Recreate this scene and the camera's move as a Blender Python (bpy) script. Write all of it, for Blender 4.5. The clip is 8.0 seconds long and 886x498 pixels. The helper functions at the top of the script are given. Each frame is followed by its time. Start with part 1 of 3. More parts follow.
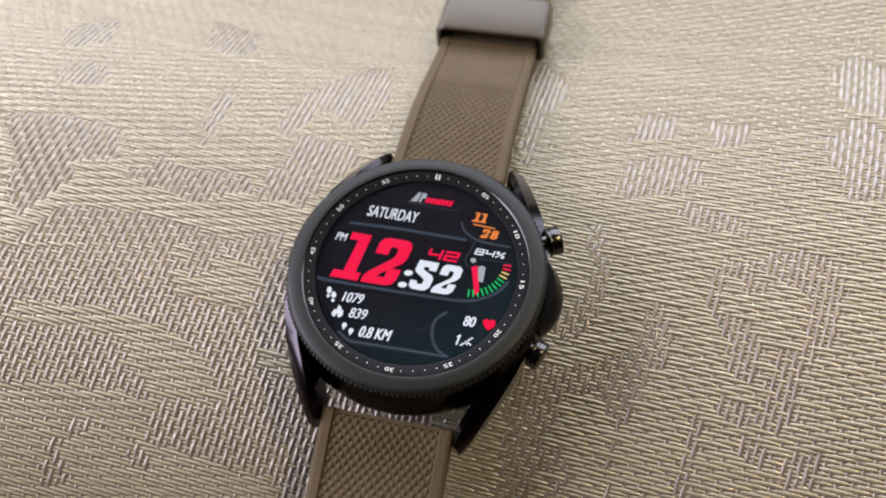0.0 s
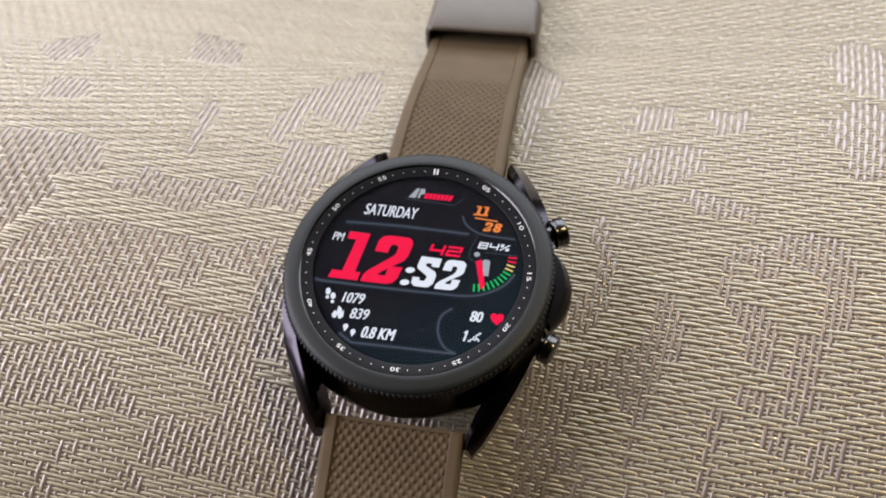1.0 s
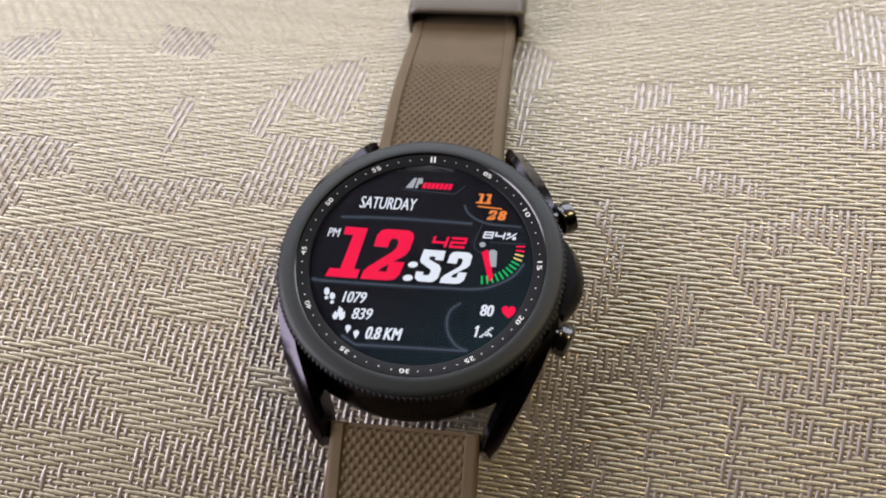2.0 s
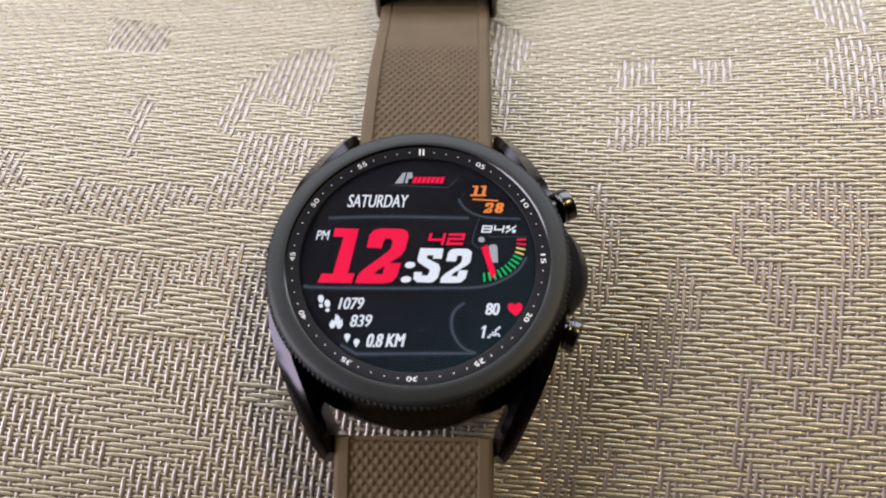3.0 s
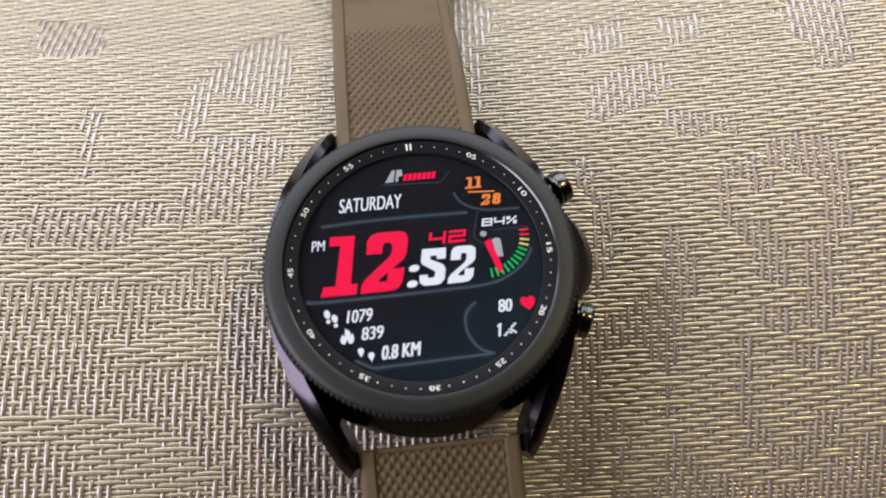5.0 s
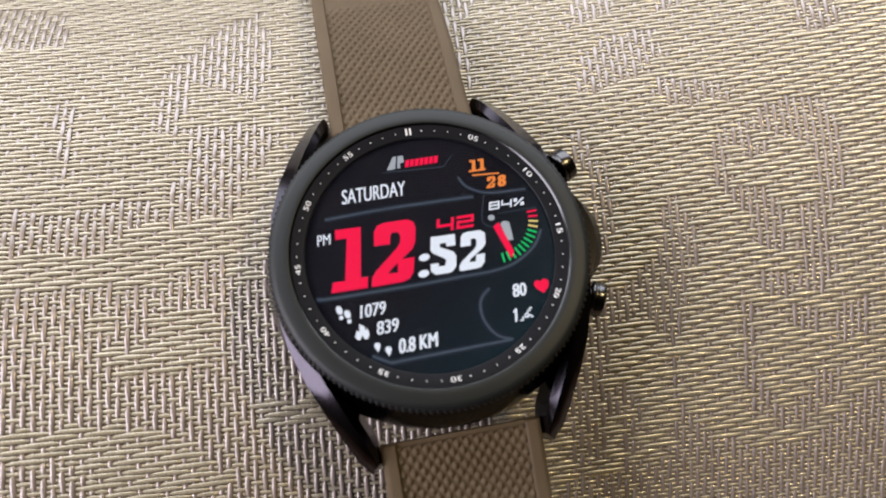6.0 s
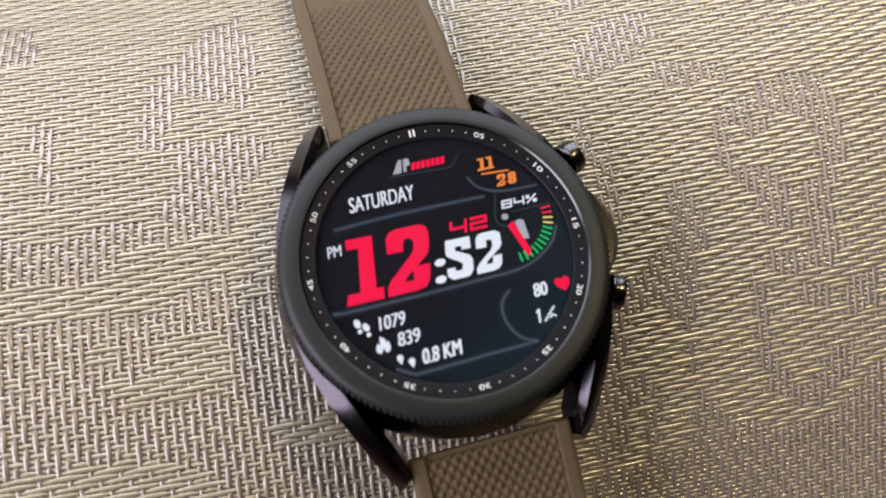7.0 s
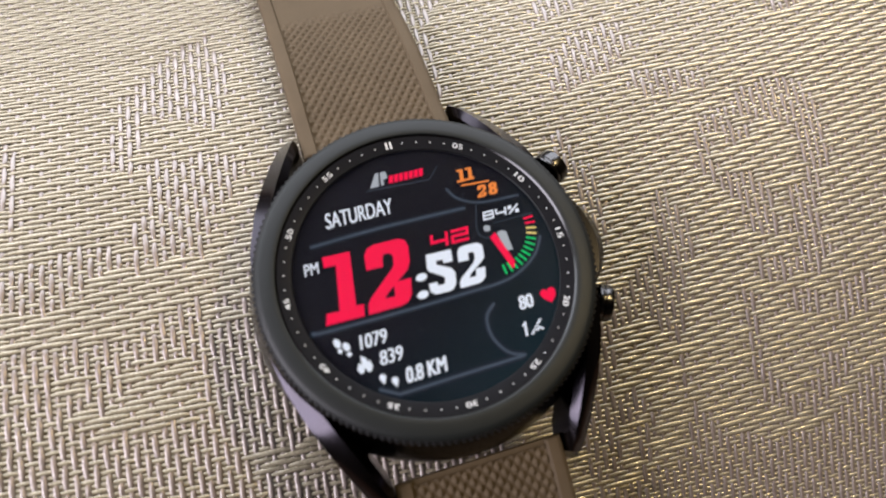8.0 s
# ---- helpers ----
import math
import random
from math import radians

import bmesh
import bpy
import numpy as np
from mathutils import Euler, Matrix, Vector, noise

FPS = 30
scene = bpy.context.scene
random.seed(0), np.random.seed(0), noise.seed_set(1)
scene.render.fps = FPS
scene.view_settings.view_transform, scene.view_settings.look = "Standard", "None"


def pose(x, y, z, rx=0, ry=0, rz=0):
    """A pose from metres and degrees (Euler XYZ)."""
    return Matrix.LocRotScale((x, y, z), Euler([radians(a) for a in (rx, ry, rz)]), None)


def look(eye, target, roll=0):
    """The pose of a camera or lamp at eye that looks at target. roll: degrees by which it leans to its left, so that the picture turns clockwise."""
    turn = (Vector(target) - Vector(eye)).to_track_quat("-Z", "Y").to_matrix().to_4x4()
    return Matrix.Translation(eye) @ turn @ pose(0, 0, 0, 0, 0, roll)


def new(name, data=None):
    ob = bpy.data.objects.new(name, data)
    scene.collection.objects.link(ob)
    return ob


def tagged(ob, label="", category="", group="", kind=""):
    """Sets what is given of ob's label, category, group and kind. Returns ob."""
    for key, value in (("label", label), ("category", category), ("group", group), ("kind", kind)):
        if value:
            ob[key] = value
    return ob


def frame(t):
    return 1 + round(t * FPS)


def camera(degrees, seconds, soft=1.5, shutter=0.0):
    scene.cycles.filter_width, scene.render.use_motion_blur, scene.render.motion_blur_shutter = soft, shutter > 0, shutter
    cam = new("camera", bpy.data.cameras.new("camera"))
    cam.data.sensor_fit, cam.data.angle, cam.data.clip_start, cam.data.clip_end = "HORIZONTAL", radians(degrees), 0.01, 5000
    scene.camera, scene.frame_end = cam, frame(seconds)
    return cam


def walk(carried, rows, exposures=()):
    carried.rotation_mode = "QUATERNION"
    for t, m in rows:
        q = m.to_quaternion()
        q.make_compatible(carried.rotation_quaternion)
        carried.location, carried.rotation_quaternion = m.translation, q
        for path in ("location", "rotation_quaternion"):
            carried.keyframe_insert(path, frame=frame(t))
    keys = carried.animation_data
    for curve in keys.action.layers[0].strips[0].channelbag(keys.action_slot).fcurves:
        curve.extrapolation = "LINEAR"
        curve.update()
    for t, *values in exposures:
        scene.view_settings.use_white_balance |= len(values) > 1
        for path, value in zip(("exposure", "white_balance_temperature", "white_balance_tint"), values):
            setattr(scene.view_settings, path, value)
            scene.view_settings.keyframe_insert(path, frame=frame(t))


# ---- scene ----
# camera and its path: seconds, place in metres, turn in degrees
cam = camera(58.0, 8.0, soft=1.9)
# a phone's wide aperture close up: the far fabric is out of focus
cam.data.dof.use_dof, cam.data.dof.focus_distance, cam.data.dof.aperture_fstop = True, 0.125, 20.0
PATH = [
    (0.0, 0.02268, -0.05397, 0.13508, 26.780, 3.060, 12.166),
    (0.5, 0.02174, -0.05602, 0.13070, 28.232, 2.902, 10.823),
    (1.0, 0.02004, -0.05787, 0.12772, 29.089, 3.139, 9.634),
    (2.5, 0.00962, -0.05302, 0.11903, 27.689, 1.467, 3.819),
    (3.0, 0.00541, -0.05064, 0.11764, 26.799, 0.457, 1.385),
    (3.5, 0.00239, -0.04871, 0.11735, 25.898, -0.266, -0.639),
    (4.0, 0.00046, -0.04581, 0.11728, 24.489, -1.202, -2.549),
    (5.5, -0.00959, -0.03903, 0.11763, 21.732, -2.926, -8.530),
    (6.0, -0.01331, -0.03588, 0.11642, 20.222, -4.303, -10.753),
    (6.5, -0.01652, -0.03349, 0.11526, 20.085, -4.670, -13.198),
    (7.0, -0.01962, -0.03138, 0.11292, 19.960, -5.660, -15.418),
    (7.5, -0.02006, -0.03109, 0.11100, 20.477, -6.077, -17.012),
    (8.0, -0.01931, -0.03197, 0.10901, 22.183, -6.265, -17.528),
]
walk(cam, [(t, pose(*p)) for t, *p in PATH], [(0.0, 0.0), (8.0, 0.0)])

MM = 0.001

# ---- light: a window beyond the table, one at the left, a ceiling lamp and an added dark room ----
world = bpy.data.worlds.new("world")
scene.world = world
world.use_nodes = True
wn = world.node_tree.nodes
sky = wn.new("ShaderNodeTexSky")
sky.sky_type, sky.sun_disc, sky.sun_elevation, sky.sun_rotation = "NISHITA", False, radians(40), radians(200)
world.node_tree.links.new(sky.outputs[0], wn["Background"].inputs[0])
wn["Background"].inputs[1].default_value = 0.1


def area(name, m, sx, sy, watts, color):
    data = bpy.data.lights.new(name, "AREA")
    data.shape, data.size, data.size_y, data.energy, data.color = "RECTANGLE", sx, sy, watts, color
    ob = new(name, data)
    ob.matrix_world = m
    return ob


# sources out of view; places and sizes assumed from sheen on strands and lugs
area("window_light", look((-0.02, 0.345, 0.29), (-0.02, 0, 0.29)), 0.94, 0.42, 6.6, (0.95, 0.98, 1.07))
area("side_window_light", look((-0.62, -0.06, 0.38), (-0.02, -0.01, 0.0)), 0.52, 0.46, 8.8, (0.985, 0.93, 1.06))
area("ceiling_lamp_light", look((0.9, 0.2, 1.62), (0.9, 0.2, 0)), 0.22, 0.22, 12.0, (1.0, 0.75, 0.34))


# ---- materials ----
def material(name, color, rough=0.5, metal=0.0, vary=0.15, scale=400.0, bump=0.0, bump_scale=3000.0, per_object=0.0, tint=None, coat=0.0, spec=0.5):
    m = bpy.data.materials.new(name)
    m.use_nodes = True
    nt = m.node_tree
    n, link = nt.nodes, nt.links.new
    b = n["Principled BSDF"]
    b.inputs["Metallic"].default_value = metal
    b.inputs["Coat Weight"].default_value = coat
    b.inputs["Specular IOR Level"].default_value = spec
    b.inputs["Coat Roughness"].default_value = 0.08
    co = n.new("ShaderNodeTexCoord")
    big = n.new("ShaderNodeTexNoise")
    big.inputs["Scale"].default_value, big.inputs["Detail"].default_value = scale, 4
    link(co.outputs["Object"], big.inputs["Vector"])
    ramp = n.new("ShaderNodeMapRange")
    ramp.inputs[1].default_value, ramp.inputs[2].default_value = 0.3, 0.7
    ramp.inputs[3].default_value, ramp.inputs[4].default_value = 1 - vary, 1 + vary
    link(big.outputs[0], ramp.inputs[0])
    mul = n.new("ShaderNodeVectorMath")
    mul.operation = "SCALE"
    mul.inputs[0].default_value = color
    link(ramp.outputs[0], mul.inputs["Scale"])
    out = mul.outputs[0]
    if per_object:
        info = n.new("ShaderNodeObjectInfo")
        mix = n.new("ShaderNodeMix")
        mix.data_type = "RGBA"
        mix.inputs[6].default_value, mix.inputs[7].default_value = (1, 1, 1, 1), (*(tint or (1 - per_object,) * 3), 1)
        link(info.outputs["Random"], mix.inputs[0])
        m2 = n.new("ShaderNodeVectorMath")
        m2.operation = "MULTIPLY"
        link(out, m2.inputs[0])
        link(mix.outputs[2], m2.inputs[1])
        out = m2.outputs[0]
    link(out, b.inputs["Base Color"])
    fine = n.new("ShaderNodeTexNoise")
    fine.inputs["Scale"].default_value, fine.inputs["Detail"].default_value = bump_scale, 3
    link(co.outputs["Object"], fine.inputs["Vector"])
    rr = n.new("ShaderNodeMapRange")
    rr.inputs[3].default_value, rr.inputs[4].default_value = rough * 0.8, min(1, rough * 1.25)
    link(fine.outputs[0], rr.inputs[0])
    link(rr.outputs[0], b.inputs["Roughness"])
    if bump:
        bp = n.new("ShaderNodeBump")
        bp.inputs["Strength"].default_value, bp.inputs["Distance"].default_value = bump, 0.0001
        link(fine.outputs[0], bp.inputs["Height"])
        link(bp.outputs[0], b.inputs["Normal"])
    return m


def glowing(name, color, strength):
    m = bpy.data.materials.new(name)
    m.use_nodes = True
    b = m.node_tree.nodes["Principled BSDF"]
    b.inputs["Base Color"].default_value = (0.005, 0.005, 0.006, 1)
    b.inputs["Emission Color"].default_value = (*color, 1)
    b.inputs["Emission Strength"].default_value = strength
    b.inputs["Specular IOR Level"].default_value = 0.0
    return m


WARP_MAT = material("warp_vinyl", (0.25, 0.204, 0.173), 0.29, 0.15, 0.10, 900, 0.2, 4000, 0.14, (0.88, 0.865, 0.88), coat=0.45, spec=0.8)
WEFT_MAT = material("weft_vinyl", (0.388, 0.343, 0.245), 0.27, 0.3, 0.10, 900, 0.2, 4000, 0.14, (0.88, 0.865, 0.83), coat=0.6)
BACK_MAT = material("mat_backing", (0.29, 0.23, 0.17), 0.7, 0, 0.2, 300, 0.3)
BEZEL_MAT = material("bezel_metal", (0.0072, 0.0085, 0.0078), 0.46, 0.0, 0.06, 300, 0.05, 9000, spec=0.27)
EDGE_MAT = material("polished_black_steel", (0.031, 0.028, 0.033), 0.16, 1.0, 0.05, 200)
CASE_MAT = material("black_steel_case", (0.02, 0.019, 0.02), 0.24, 1.0, 0.06, 200)
BUTTON_MAT = material("button_gunmetal", (0.07, 0.068, 0.068), 0.2, 1.0, 0.05, 300)
LIP_MAT = material("bezel_lip_metal", (0.05, 0.05, 0.05), 0.2, 1.0, 0.05, 300)
KNURL_MAT = material("knurled_black_metal", (0.007, 0.007, 0.007), 0.5, 0.0, 0.05, 300, spec=0.16)
FLANGE_MAT = material("index_ring_black", (0.008, 0.008, 0.009), 0.3, 0.0, 0.06, 500, spec=0.08)
PRINT_MAT = material("index_ring_print", (0.62, 0.62, 0.6), 0.5, 0, 0.03)
STRAP_MAT = material("khaki_rubber", (0.084, 0.061, 0.036), 0.62, 0, 0.07, 150, 0.2, 6000, spec=0.12)
KEEPER_MAT = material("dark_khaki_rubber", (0.066, 0.052, 0.036), 0.38, 0, 0.08, 150, 0.1, 6000, spec=0.4)
WALL_MAT = material("wall_paint", (0.15, 0.137, 0.12), 0.7, 0, 0.04, 3, 0.1, 60)
CEIL_MAT = material("ceiling_paint", (0.075, 0.072, 0.068), 0.8, 0, 0.03, 3, 0.1, 60)
FLOOR_MAT = material("floor_laminate", (0.25, 0.17, 0.11), 0.4, 0, 0.2, 6, 0.1, 40)
TABLE_MAT = material("table_wood", (0.16, 0.09, 0.05), 0.35, 0, 0.25, 14, 0.2, 120)
PAINT_MAT = material("window_paint", (0.8, 0.8, 0.78), 0.4, 0, 0.03, 20)
WHITE_ON = glowing("screen_white", (0.86, 0.9, 1.0), 0.92)
RED_ON = glowing("screen_red", (1.0, 0.0, 0.06), 0.95)
ORANGE_ON = glowing("screen_orange", (1.0, 0.28, 0.05), 0.85)
GREEN_ON = glowing("screen_green", (0.0, 0.62, 0.14), 0.9)
YELLOW_ON = glowing("screen_yellow", (0.95, 0.72, 0.22), 0.85)
GREY_ON = glowing("screen_grey", (0.5, 0.53, 0.58), 0.75)
LINE_ON = glowing("screen_blue_line", (0.13, 0.18, 0.25), 0.36)
HALO_ON = glowing("screen_blue_halo", (0.08, 0.13, 0.22), 0.085)
LAMP_ON = glowing("lamp_diffuser_glow", (1.0, 0.9, 0.74), 6.0)

BLACK_ON = bpy.data.materials.new("screen_dark_blue_teal_sheen")
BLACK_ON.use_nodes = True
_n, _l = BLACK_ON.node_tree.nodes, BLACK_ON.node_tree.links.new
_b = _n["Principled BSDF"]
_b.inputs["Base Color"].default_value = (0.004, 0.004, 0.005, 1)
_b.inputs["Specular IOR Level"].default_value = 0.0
# ramp to teal at lower right: a room reflection painted into the emission
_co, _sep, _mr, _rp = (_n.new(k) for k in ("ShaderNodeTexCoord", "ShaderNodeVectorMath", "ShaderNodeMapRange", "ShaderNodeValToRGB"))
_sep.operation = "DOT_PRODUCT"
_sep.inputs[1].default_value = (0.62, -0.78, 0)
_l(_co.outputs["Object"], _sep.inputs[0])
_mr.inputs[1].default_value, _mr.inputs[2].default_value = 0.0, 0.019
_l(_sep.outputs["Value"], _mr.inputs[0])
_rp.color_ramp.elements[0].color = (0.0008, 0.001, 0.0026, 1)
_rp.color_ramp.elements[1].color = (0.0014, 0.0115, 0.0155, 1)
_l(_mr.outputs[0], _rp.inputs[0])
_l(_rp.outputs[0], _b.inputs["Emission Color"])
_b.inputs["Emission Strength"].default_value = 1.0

GLASS = bpy.data.materials.new("watch_glass")
GLASS.use_nodes = True
_g = GLASS.node_tree.nodes["Principled BSDF"]
_g.inputs["Transmission Weight"].default_value = 1.0
_g.inputs["Roughness"].default_value = 0.0
_g.inputs["IOR"].default_value = 1.22
_g.inputs["Base Color"].default_value = (0.98, 0.99, 1, 1)


# ---- mesh helpers (all shapes in millimetres, linked in metres) ----
def link_mesh(name, verts, faces, mat, parent=None, smooth=True, label=""):
    me = bpy.data.meshes.new(name)
    me.from_pydata([(x * MM, y * MM, z * MM) for x, y, z in verts], [], faces)
    me.materials.append(mat)
    if smooth:
        me.polygons.foreach_set("use_smooth", [True] * len(me.polygons))
    me.update()
    ob = new(name, me)
    ob.parent = parent
    if label:
        tagged(ob, label)
    return ob


def part(name, bm, mat, parent=None, label="", smooth=None):
    """Links a bmesh in millimetres as one mesh; smooth: the angle in degrees up to which edges are shaded round."""
    bmesh.ops.recalc_face_normals(bm, faces=bm.faces[:])
    if smooth:
        for f in bm.faces:
            f.smooth = True
        for e in bm.edges:
            e.smooth = len(e.link_faces) == 2 and e.calc_face_angle(0) < radians(smooth)
    bmesh.ops.scale(bm, vec=(MM, MM, MM), verts=bm.verts[:])
    me = bpy.data.meshes.new(name)
    bm.to_mesh(me)
    bm.free()
    me.materials.append(mat)
    ob = new(name, me)
    ob.parent = parent
    if label:
        tagged(ob, label)
    return ob


def lathe(profile, n=160, closed=False, r_of=None):
    """A turned shape round z from (radius, height) pairs; r_of(k, angle, r): a change of radius."""
    bm = bmesh.new()
    rings = []
    for k, (r, z) in enumerate(profile):
        if r < 1e-6:
            rings.append([bm.verts.new((0, 0, z))])
            continue
        ring = []
        for i in range(n):
            a = 2 * math.pi * i / n
            q = r_of(k, a, r) if r_of else r
            ring.append(bm.verts.new((q * math.cos(a), q * math.sin(a), z)))
        rings.append(ring)
    pairs = list(zip(rings, rings[1:])) + ([(rings[-1], rings[0])] if closed else [])
    for a, b in pairs:
        for i in range(n):
            j = (i + 1) % n
            if len(a) == 1:
                bm.faces.new((a[0], b[i], b[j]))
            elif len(b) == 1:
                bm.faces.new((a[i], a[j], b[0]))
            else:
                bm.faces.new((a[i], a[j], b[j], b[i]))
    return bm


def loft(sections, caps=True):
    """A solid through sections with the same number of points."""
    bm = bmesh.new()
    rows = [[bm.verts.new(p) for p in s] for s in sections]
    for a, b in zip(rows, rows[1:]):
        for i in range(len(a)):
            j = (i + 1) % len(a)
            bm.faces.new((a[i], a[j], b[j], b[i]))
    if caps:
        bm.faces.new(rows[0][::-1])
        bm.faces.new(rows[-1])
    return bm


def box(x0, x1, y0, y1, z0, z1, bevel=0.0, segments=2):
    bm = bmesh.new()
    bmesh.ops.create_cube(bm, size=1)
    for v in bm.verts:
        v.co = ((x0 + x1) / 2 + v.co.x * (x1 - x0), (y0 + y1) / 2 + v.co.y * (y1 - y0), (z0 + z1) / 2 + v.co.z * (z1 - z0))
    if bevel:
        bmesh.ops.bevel(bm, geom=bm.edges[:], offset=bevel, segments=segments, profile=0.5, affect="EDGES")
    return bm


def pairs_of(text):
    return [tuple(float(c) for c in p.split(",")) for p in text.split()]


def plate(points, z, thick=0.04):
    """A thin flat piece with the given outline."""
    bm = bmesh.new()
    f = bm.faces.new([bm.verts.new((x, y, z)) for x, y in points])
    bm.normal_update()
    if f.normal.z < 0:
        f.normal_flip()
    out = bmesh.ops.extrude_face_region(bm, geom=[f])
    for v in out["geom"]:
        if isinstance(v, bmesh.types.BMVert):
            v.co.z += thick
    bmesh.ops.triangulate(bm, faces=[f for f in bm.faces if len(f.verts) > 4])
    return bm


def stroke(points, width, z, thick=0.03):
    """A flat band along a line."""
    pts = [Vector(p) for p in points]
    left, right = [], []
    for i, p in enumerate(pts):
        d = (pts[min(i + 1, len(pts) - 1)] - pts[max(i - 1, 0)]).normalized()
        s = Vector((-d.y, d.x)) * width / 2
        left.append(p + s), right.append(p - s)
    bm = bmesh.new()
    top = [[bm.verts.new((*q, z + thick)) for q in side] for side in (left, right)]
    low = [[bm.verts.new((*q, z)) for q in side] for side in (left, right)]
    for i in range(len(pts) - 1):
        bm.faces.new((top[0][i], top[0][i + 1], top[1][i + 1], top[1][i]))
        bm.faces.new((top[0][i], low[0][i], low[0][i + 1], top[0][i + 1]))
        bm.faces.new((top[1][i], top[1][i + 1], low[1][i + 1], low[1][i]))
    return bm


def curve_through(points, steps=8):
    """A smooth line through points (Catmull-Rom)."""
    p = [Vector(q) for q in points]
    p = [2 * p[0] - p[1]] + p + [2 * p[-1] - p[-2]]
    out = []
    for i in range(1, len(p) - 2):
        for s in range(steps):
            t = s / steps
            out.append(0.5 * (2 * p[i] + (p[i + 1] - p[i - 1]) * t + (2 * p[i - 1] - 5 * p[i] + 4 * p[i + 1] - p[i + 2]) * t * t
                              + (3 * p[i] - p[i - 1] - 3 * p[i + 1] + p[i + 2]) * t ** 3))
    return out + [p[-2]]


def lettering(body):
    """Flat letters of the built-in font as a bmesh that fills the box 0..1 by 0..1."""
    cu = bpy.data.curves.new("letters", "FONT")
    cu.body, cu.resolution_u = body, 6
    tmp = new("letters", cu)
    dg = bpy.context.evaluated_depsgraph_get()
    me = bpy.data.meshes.new_from_object(tmp.evaluated_get(dg))
    bpy.data.objects.remove(tmp)
    bm = bmesh.new()
    bm.from_mesh(me)
    bpy.data.meshes.remove(me)
    xs, ys = [v.co.x for v in bm.verts], [v.co.y for v in bm.verts]
    for v in bm.verts:
        v.co = ((v.co.x - min(xs)) / (max(xs) - min(xs)), (v.co.y - min(ys)) / (max(ys) - min(ys)), 0)
    return bm


def letters_in(name, body, x0, x1, y0, y1, z, mat, parent, shear=0.0, bold=0.0, tilt=0.0, label=""):
    """Letters that fill a box, leaning by shear; tilt: the rise of the line over its width."""
    bm = lettering(body)
    lean = shear * (y1 - y0)
    for v in bm.verts:
        a, b = v.co.x, v.co.y
        v.co = (x0 + bold + a * (x1 - x0 - lean - 2 * bold) + b * lean, y0 + b * (y1 - y0) + tilt * (a - 0.5), z)
    if bold:
        base = bm.faces[:]
        for k, d in enumerate((-bold, bold)):
            more = bmesh.ops.duplicate(bm, geom=base)["geom"]
            for v in more:
                if isinstance(v, bmesh.types.BMVert):
                    v.co.x += d
                    v.co.z += 0.004 * (k + 1)
    for f in bm.faces:
        if f.normal.z < 0:
            f.normal_flip()
    bmesh.ops.scale(bm, vec=(MM, MM, MM), verts=bm.verts[:])
    me = bpy.data.meshes.new(name)
    bm.to_mesh(me)
    bm.free()
    me.materials.append(mat)
    ob = new(name, me)
    ob.parent = parent
    if label:
        tagged(ob, label)
    return ob


